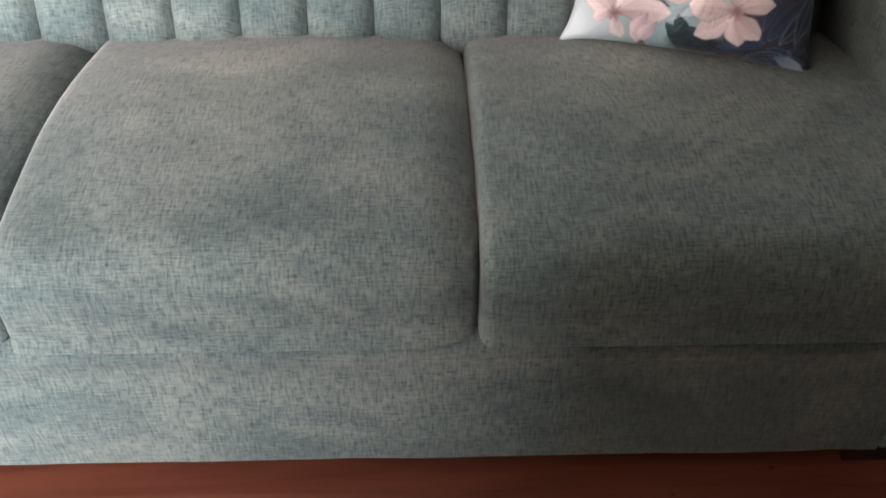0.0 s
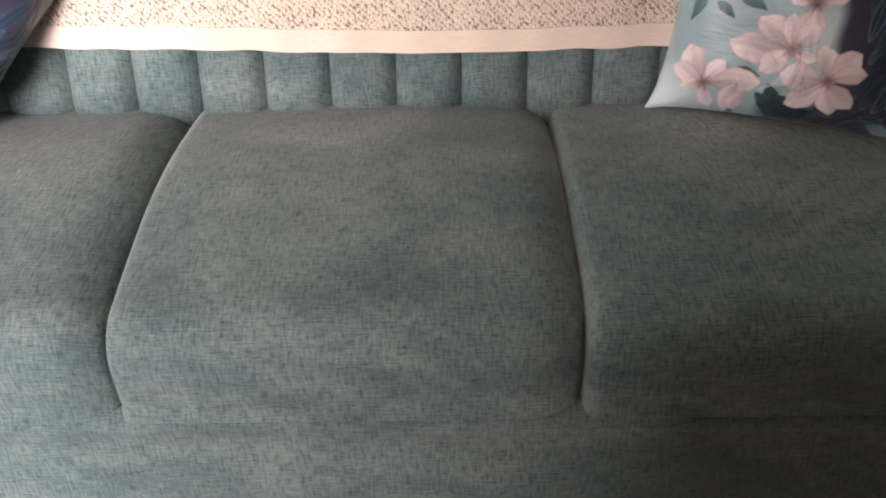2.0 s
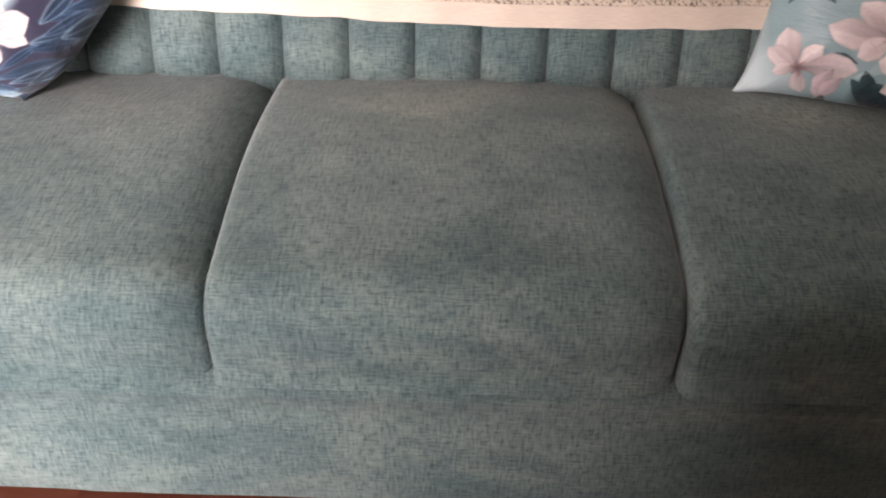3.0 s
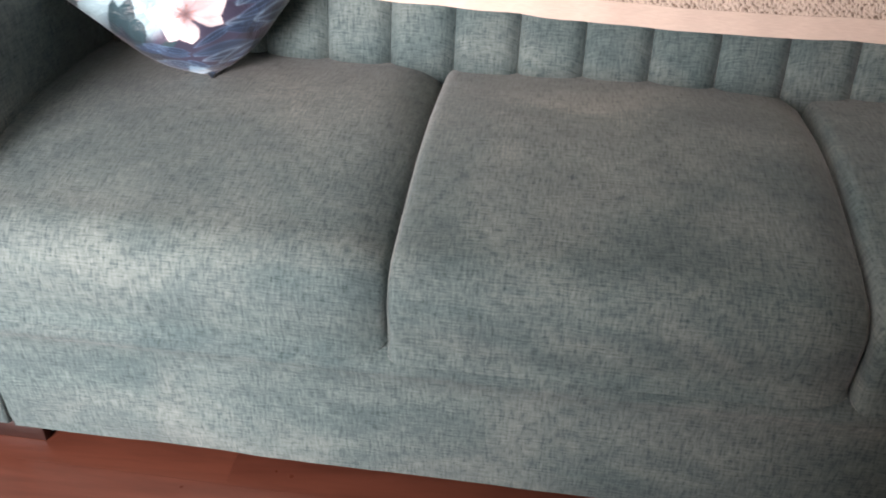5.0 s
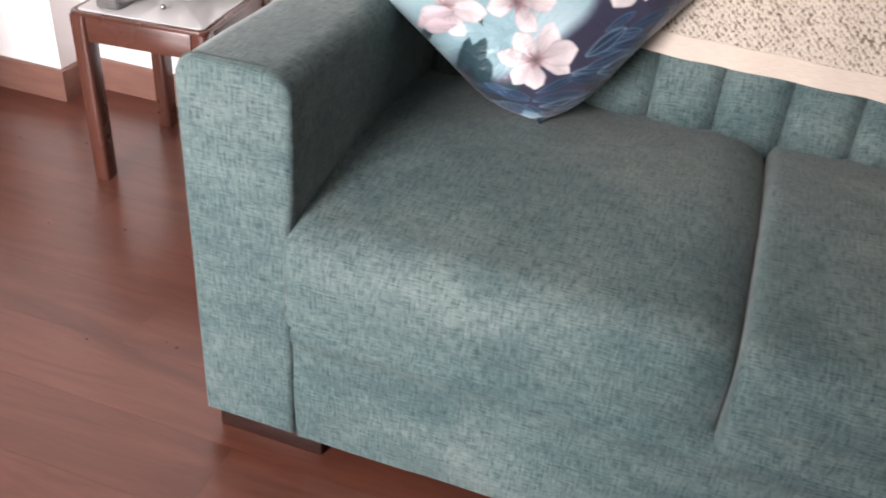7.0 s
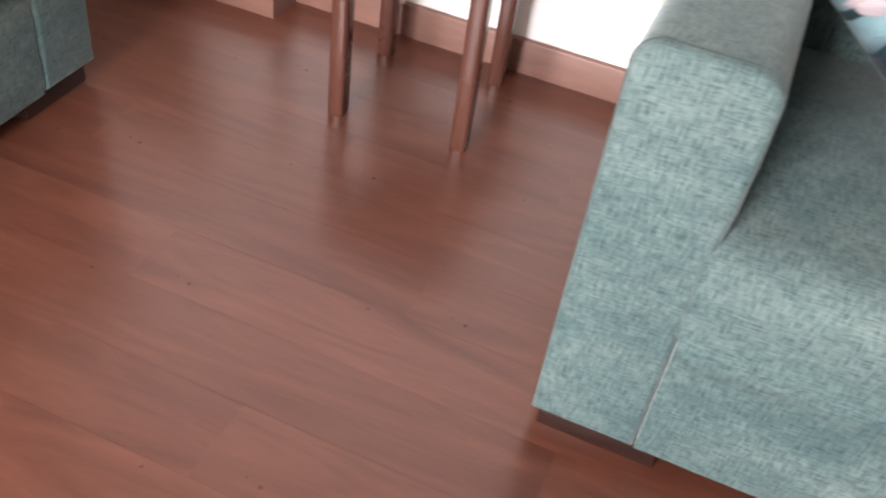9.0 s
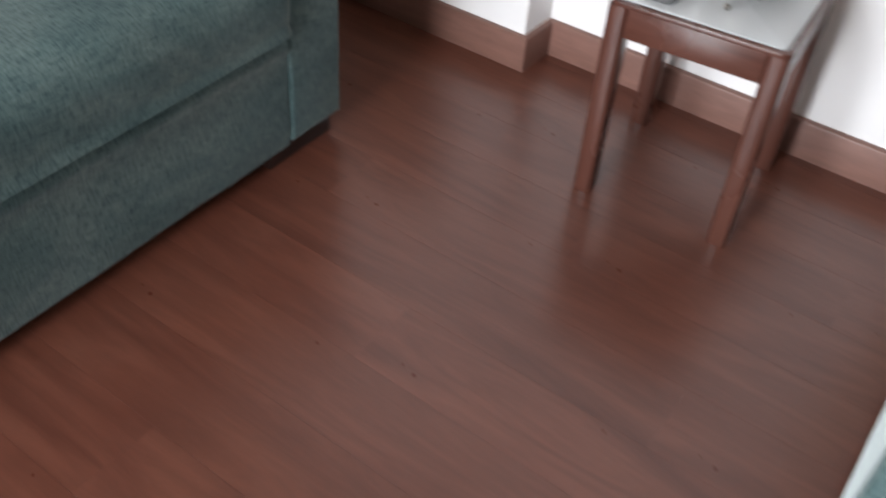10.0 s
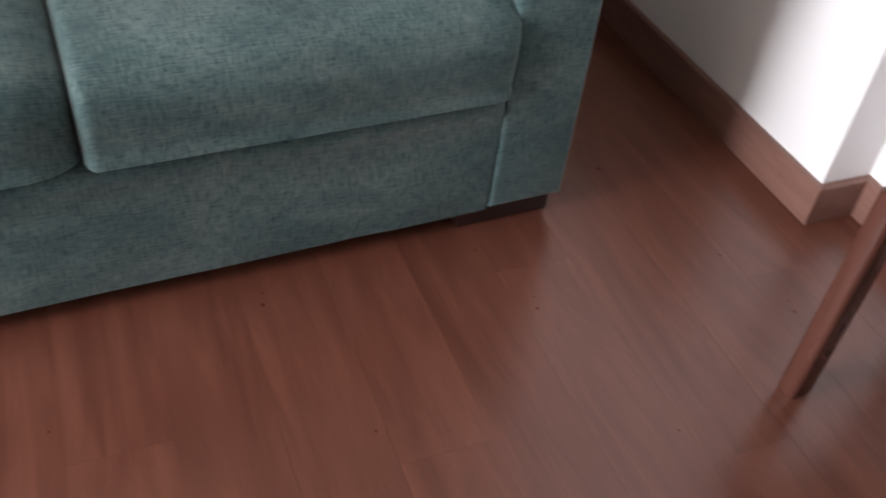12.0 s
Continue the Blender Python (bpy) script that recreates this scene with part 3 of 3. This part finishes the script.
def floral(u, v, lilies, stems):
    """The print: pale teal on one side, deep navy on the other, pink-white lilies over dark stems and blue leaves."""
    wob = 0.02 * np.sin(v * 11 + 1) + 0.012 * np.sin(v * 23)
    side = np.clip((u + wob - 0.665) / 0.05, 0, 1)[..., None]
    img = np.array((0.51, 0.65, 0.68)) * (1 - side) + np.array((0.20, 0.205, 0.275)) * side
    pale = np.clip(np.sin(u * 9 + v * 5) * np.cos(v * 8 - u * 4), 0, 1)
    img = img + (np.array((0.76, 0.84, 0.86)) - img) * (pale * 0.6)[..., None] * (1 - side)
    corner = np.clip((0.16 - u - 0.4 * v) / 0.08, 0, 1)
    lay(img, corner * 0.8, (0.80, 0.88, 0.90))
    low = np.clip((0.075 - v + 0.02 * np.sin(u * 14)) / 0.03, 0, 1) * np.clip((u - 0.42 - stems) / 0.1, 0, 1)
    lay(img, low, (0.11, 0.16, 0.20))
    dark, teal = (0.10, 0.19, 0.22), (0.16, 0.29, 0.32)
    for x0, y0, x1, y1, wide, bend in ((0.50, -0.02, -0.07, 0.13, 0.17, 0.9), (0.56, 0.02, -0.09, 0.13, 0.20, -0.8), (0.62, 0.0, -0.12, 0.10, 0.22, 0.6), (0.66, 0.02, 0.03, 0.12, 0.16, 0.7),
                                       (0.36, -0.02, -0.05, 0.07, 0.22, -0.8), (0.44, 0.17, -0.11, 0.02, 0.16, 0.7)):
        petal(img, u, v, x0 + stems, y0, x1, y1, wide, dark, teal, 0.05, bend)
    for x0, y0, x1, y1, wide in ((0.30, 0.385, -0.09, 0.06, 0.20), (0.42, 0.43, -0.12, 0.05, 0.22), (0.10, 0.36, 0.05, 0.14, 0.2), (0.14, 0.62, 0.14, 0.06, 0.2)):
        petal(img, u, v, x0, y0, x1, y1, wide, (0.20, 0.38, 0.40), (0.34, 0.52, 0.54), 0.05, 0.6)
    rnd = random.Random(4)
    for k in range(44):
        flat = k % 2
        cx, cy = (rnd.uniform(0.60, 0.92), rnd.uniform(0.0, 0.07)) if flat else (rnd.uniform(0.80, 0.96), rnd.uniform(0.04, 0.55))
        turn = rnd.uniform(-0.1, 0.45) if flat else rnd.uniform(0.75, 1.45)
        span = rnd.uniform(0.08, 0.15) if flat else rnd.uniform(0.12, 0.24)
        d = rnd.uniform(-0.03, 0.05)
        leaf(img, u, v, cx, cy, span * math.cos(turn), span * math.sin(turn), rnd.uniform(0.10, 0.17), (0.13 + d, 0.21 + d, 0.30 + d), ((0.50, 0.63, 0.70), (0.36, 0.50, 0.62), (0.24, 0.36, 0.46))[k % 3])
    petal(img, u, v, 0.86, 0.045, 0.12, -0.03, 0.24, (0.40, 0.58, 0.68), (0.70, 0.85, 0.92), 0.05, 0.4)
    white, blush, shade = (0.87, 0.845, 0.85), (0.80, 0.75, 0.765), (0.68, 0.63, 0.65)
    for cx, cy, petals in lilies + ((0.74, 0.74, ((0.0, 0.18), (0.13, 0.08), (-0.12, 0.06), (0.02, -0.20), (0.09, -0.10))), (0.34, 0.86, ((0.0, 0.10), (0.14, 0.02), (-0.13, 0.04), (0.06, -0.13), (-0.08, -0.11)))):
        for k, (tx, ty) in enumerate(petals):
            petal(img, u, v, cx, cy, tx, ty, 0.30 + 0.05 * math.sin(k * 2.3 + cx * 9), blush if k % 2 else shade, white, 0.03, 0.5 * math.sin(k * 1.9 + cx * 20))
        r = np.hypot(u - cx, v - cy)
        lay(img, np.exp(-(r / 0.021) ** 2) * 0.85, (0.36, 0.28, 0.30))
        for k in range(6):
            a = k * 1.05 + cx * 9
            petal(img, u, v, cx, cy, 0.040 * math.cos(a), 0.040 * math.sin(a), 0.10, (0.50, 0.40, 0.41), (0.66, 0.50, 0.48), 0.0)
    for c in ((0.33, 0.135, -0.02, -0.13), (0.36, 0.14, -0.07, -0.10), (0.40, 0.11, -0.08, -0.09)):
        petal(img, u, v, c[0] + stems * 0.4, *c[1:], 0.26, (0.72, 0.66, 0.69), (0.86, 0.80, 0.82))
    return img


def pillow(m, label, size, plump, lilies, stems=0.0, blunt=0.0):
    """A stuffed square pillow standing in its own xz plane with its face towards -y; blunt presses in one corner."""
    n = 240
    g = np.linspace(-1, 1, n)
    a, b = np.meshgrid(g, g)
    pinch = 0.085
    ear = 0.06 * (np.abs(a) * np.abs(b)) ** 9
    x = a * (1 - pinch * (1 - b ** 2) * a ** 2 + ear)
    z = b * (1 - pinch * 0.35 * (1 - a ** 2) * b ** 2 + ear)
    h = plump * (np.clip(1 - a ** 4, 0, 1) * np.clip(1 - b ** 4, 0, 1)) ** 0.55
    wr = np.sin(a * 7 + b * 3) * 0.0015 + np.sin(a * 13 - b * 9 + 1) * 0.0010
    radial = np.clip(np.hypot(a, b) - 0.6, 0, 1)
    h = h + (wr + radial * 0.004 * np.sin(np.arctan2(b, a) * 22)) * (h > 1e-5) * np.clip(h / 0.03, 0, 1)
    if blunt:
        r = blunt
        da, db = np.clip(x - (1 - r), 0, r) / r, np.clip(-z - (1 - r), 0, r) / r
        ga, gb = da * np.sqrt(1 - db ** 2 / 2), db * np.sqrt(1 - da ** 2 / 2)
        x, z = x - (da - ga) * r, z + (db - gb) * r
    col = linear(np.clip(floral((a + 1) / 2, (b + 1) / 2, lilies, stems), 0, 1))
    front = np.stack([x * size / 2, -h, z * size / 2], -1).reshape(-1, 3)
    rear = np.stack([x * size / 2, h * 0.9 + 0.0008, z * size / 2], -1).reshape(-1, 3)
    idx = np.arange(n * n).reshape(n, n)
    quads = np.stack([idx[:-1, :-1], idx[:-1, 1:], idx[1:, 1:], idx[1:, :-1]], -1).reshape(-1, 4)
    rim = np.concatenate([idx[0, :-1], idx[:-1, -1], idx[-1, :0:-1], idx[:0:-1, 0]])
    nxt = np.roll(rim, -1)
    sides = np.stack([rim, rim + n * n, nxt + n * n, nxt], -1)
    faces = np.concatenate([quads, quads[:, ::-1] + n * n, sides])
    me = bpy.data.meshes.new("pillow")
    me.from_pydata(np.concatenate([front, rear]).tolist(), [], faces.tolist())
    me.polygons.foreach_set("use_smooth", [True] * len(me.polygons))
    attr = me.color_attributes.new("print", "FLOAT_COLOR", "POINT")
    rgba = np.ones((2 * n * n, 4))
    rgba[:, :3] = np.concatenate([col.reshape(-1, 3), col.reshape(-1, 3)])
    attr.data.foreach_set("color", rgba.ravel())
    me.materials.append(PRINT)
    me.update()
    ob = tagged(new("pillow", me), label, "pillow", "floral pillows")
    ob.matrix_world = m
    return ob


pillow(pose(1.742, 0.520, 0.651, -24, -0.5, -23), "satin pillow printed with lilies, leaning on the sofa's backrest", 0.378, 0.075, LEANING_PRINT)
pillow(pose(0.368, 0.470, 0.714, -27, 40, 6), "satin pillow printed with lilies, propped on one corner", 0.43, 0.080, PROPPED_PRINT, 0.04, 0.80)


# ---- cloth behind the sofa ----
def back_cloth():
    """A cream cloth hung over the back of the sofa, falling behind its arm in loose folds."""
    rings = []
    for k in range(41):
        s = k / 40
        ring = []
        for side in (0.0, 0.005):
            line = []
            for j in range(25):
                q = j / 24
                z = 0.085 + 0.775 * q + 0.012 * math.sin(s * 7) * (1 - q)
                left = -0.022 - 0.055 * min(q * 2.4, 1)
                x = left + (0.62 - left) * s
                y = 0.822 + 0.012 * math.sin(s * 26 + q * 1.5) * (1 - 0.8 * q) + 0.004 * noise.noise((s * 9, q * 6, 2)) + side
                line.append((x, y, z))
            ring += line if side == 0 else line[::-1]
        rings.append(ring)
    return tagged(finish("cloth", loft(rings), BORDER), "plain cream cloth hanging in folds behind the sofa's back", "cloth")


back_cloth()


# ---- corner table ----
TABLE_H = 0.41


def side_table(m):
    t = thing("side_table", m, "small reddish brown varnished wooden table with inset glass top", "side table")
    w, d, leg, rail = 0.317, 0.342, 0.037, 0.066

    deep = 0.046

    def taper(x, y):
        rings = []
        for z, k in ((0, 0.92), (0.004, 0.97), (0.2, 0.99), (TABLE_H - 0.03, 1.0), (TABLE_H - 0.009, 1.0)):
            sx, sy, c = leg / 2 * k, deep / 2 * k, 0.008
            ring = []
            for qx, qy, a0 in ((sx - c, sy - c, 0), (c - sx, sy - c, 90), (c - sx, c - sy, 180), (sx - c, c - sy, 270)):
                ring += [(x + leg / 2 + qx + c * math.cos(radians(a0 + 30 * q)), y + deep / 2 + qy + c * math.sin(radians(a0 + 30 * q)), z) for q in range(4)]
            rings.append(ring)
        return loft(rings)
    for x in (0, w - leg):
        for y in (0, d - deep):
            part("leg", taper(x, y), LEG_WOOD, t)
    z0, z1 = TABLE_H - rail, TABLE_H - 0.009
    e = 0.004
    part("rail", box(leg, w - leg, e, 0.026, z0, z1, 0.002, 2), TABLE, t)
    part("rail", box(leg, w - leg, d - 0.026, d - e, z0, z1, 0.002, 2), TABLE, t)
    part("rail", box(e, 0.026, deep, d - deep, z0, z1, 0.002, 2), TABLE, t)
    part("rail", box(w - 0.026, w - e, deep, d - deep, z0, z1, 0.002, 2), TABLE, t)

    def rounded(inset, r, z):
        pts = []
        for cx, cy, a0 in ((w - inset - r, d - inset - r, 0), (inset + r, d - inset - r, 90), (inset + r, inset + r, 180), (w - inset - r, inset + r, 270)):
            pts += [(cx + r * math.cos(radians(a0 + 15 * k)), cy + r * math.sin(radians(a0 + 15 * k)), z) for k in range(7)]
        return pts
    zt = TABLE_H - 0.009
    rings = [rounded(0.0, 0.020, zt), rounded(-0.001, 0.021, zt + 0.004), rounded(0.0, 0.020, TABLE_H - 0.001), rounded(0.002, 0.018, TABLE_H), rounded(0.011, 0.014, TABLE_H), rounded(0.012, 0.013, zt), rounded(0.0, 0.020, zt)]
    part("rim", loft(rings, caps=False), TABLE, t, "narrow rounded wooden rim holding the glass")
    part("glass_top", loft([rounded(0.0125, 0.013, zt + 0.001), rounded(0.0125, 0.013, TABLE_H + 0.001), rounded(0.0140, 0.012, TABLE_H + 0.002)]), TOP_GLASS, t, "milky greenish glass sheet with rounded corners")
    return t


side_table(pose(-0.668, 0.598, 0, 0, 0, 5))
TOP = TABLE_H + 0.002


def lathe(prof, sides=40):
    rings = [[(r * math.cos(k * math.tau / sides), r * math.sin(k * math.tau / sides), z) for k in range(sides)] for r, z in prof]
    return loft(rings)


def beaded_bowl(m):
    t = thing("bowl", m, "silvery beaded bowl on a faceted crystal foot", "bowl")
    ob = part("crystal_foot", lathe([(0.022, 0.0), (0.034, 0.001), (0.036, 0.008), (0.026, 0.022), (0.034, 0.031)], 12), CRYSTAL, t, "faceted clear crystal foot")
    ob.data.polygons.foreach_set("use_smooth", [False] * len(ob.data.polygons))
    for k in range(11):
        a = k * math.tau / 11 + 0.2
        drop = bmesh.new()
        bmesh.ops.create_icosphere(drop, subdivisions=1, radius=0.0085)
        for v in drop.verts:
            v.co = Vector((v.co.x + 0.049 * math.cos(a), v.co.y + 0.049 * math.sin(a), v.co.z * 1.45 + 0.018))
        q = part("crystal_drop", drop, CRYSTAL, t, "clear hanging crystal drop")
        q.data.polygons.foreach_set("use_smooth", [False] * len(q.data.polygons))
    shell = [(0.030, 0.030), (0.052, 0.032), (0.060, 0.05), (0.066, 0.08), (0.068, 0.11), (0.064, 0.11), (0.060, 0.08), (0.03, 0.045)]
    part("shell", lathe(shell, 40), SILVER, t)
    bm = bmesh.new()
    for row in range(8):
        z = 0.035 + row * 0.0102
        r = 0.0525 + 0.0150 * min(1, row / 5)
        for k in range(34):
            a = (k + 0.5 * (row % 2)) / 34 * math.tau
            q = bmesh.ops.create_icosphere(bm, subdivisions=1, radius=random.uniform(0.0045, 0.0062), matrix=Matrix.Translation((r * math.cos(a), r * math.sin(a), z + random.uniform(-0.0015, 0.0015))) @ Euler((random.random(), random.random(), 0)).to_matrix().to_4x4())
    knobs = tagged(part("beading", bm, SILVER, t, "rows of small faceted metal beads"), kind="stuff")
    knobs.data.polygons.foreach_set("use_smooth", [False] * len(knobs.data.polygons))
    return t


beaded_bowl(pose(-0.500, 0.800, TOP) @ Matrix.Scale(1.22, 4))


def lidded_box(m):
    """A small oblong box of smoky glass under a thick white lid with a sunken top."""
    b = thing("lidded_box", m, "small oblong smoky glass box with a white porcelain lid", "box")

    def slab(levels):
        rings = []
        for s, z in levels:
            ring = []
            for k in range(40):
                c, q = math.cos(k * math.tau / 40), math.sin(k * math.tau / 40)
                ring.append((0.034 * s * math.copysign(abs(c) ** 0.38, c), (0.088 - 0.034 * (1 - s)) * math.copysign(abs(q) ** 0.32, q), z))
            rings.append(ring)
        return loft(rings)
    part("body", slab(((0.86, 0.0), (0.91, 0.002), (0.93, 0.018), (0.93, 0.030))), SMOKE, b, "smoky grey glass body")
    part("lid", slab(((0.94, 0.030), (1.0, 0.032), (1.02, 0.040), (1.0, 0.045), (0.95, 0.047), (0.88, 0.0455), (0.82, 0.043), (0.4, 0.042))), PORCELAIN, b, "thick white porcelain lid")
    return b


lidded_box(pose(-0.606, 0.722, TOP, 0, 0, 5))
bead = bmesh.new()
bmesh.ops.create_icosphere(bead, subdivisions=3, radius=0.006)
bead_ob = tagged(finish("bead", bead, SILVER), "single dark silver bead lying on the glass", "bead")
bead_ob.matrix_world = pose(-0.497, 0.697, TOP + 0.006)

# ---- floor ----
floor = tagged(finish("floor", box(ROOM_X0 - 0.15, ROOM_X1 + 0.15, ROOM_Y0 - 0.15, ROOM_Y1 + 0.15, -0.1, -0.0003), JOINT, smooth=False), "reddish brown laminate plank floor, softly glossy", "floor", kind="structure")
PLANK_W, PLANK_L = 0.144, 1.22


def plank_mesh(length):
    bm = box(0, length - 0.0005, 0, PLANK_W - 0.0005, -0.0018, 0)
    me = bpy.data.meshes.new("plank")
    bmesh.ops.recalc_face_normals(bm, faces=bm.faces)
    bm.to_mesh(me)
    bm.free()
    me.materials.append(FLOOR)
    return me


cut = {}
row = 0
y = 0.126 - 22 * PLANK_W
while y < ROOM_Y1:
    x = ROOM_X0 - PLANK_L + ((-0.256 - ROOM_X0) + (row - 22) * 0.37 * PLANK_L) % PLANK_L
    end = BLOCK_X if y + PLANK_W / 2 < NEAR_Y else ROOM_X1
    while x < end:
        x0, x1 = max(x, ROOM_X0), min(x + PLANK_L, end)
        if x1 - x0 > 0.01:
            key = round(x1 - x0, 3)
            if key not in cut:
                cut[key] = plank_mesh(key)
            p = new("plank", cut[key])
            p.location, p.parent = (x0, y, 0), floor
        x += PLANK_L
    y, row = y + PLANK_W, row + 1
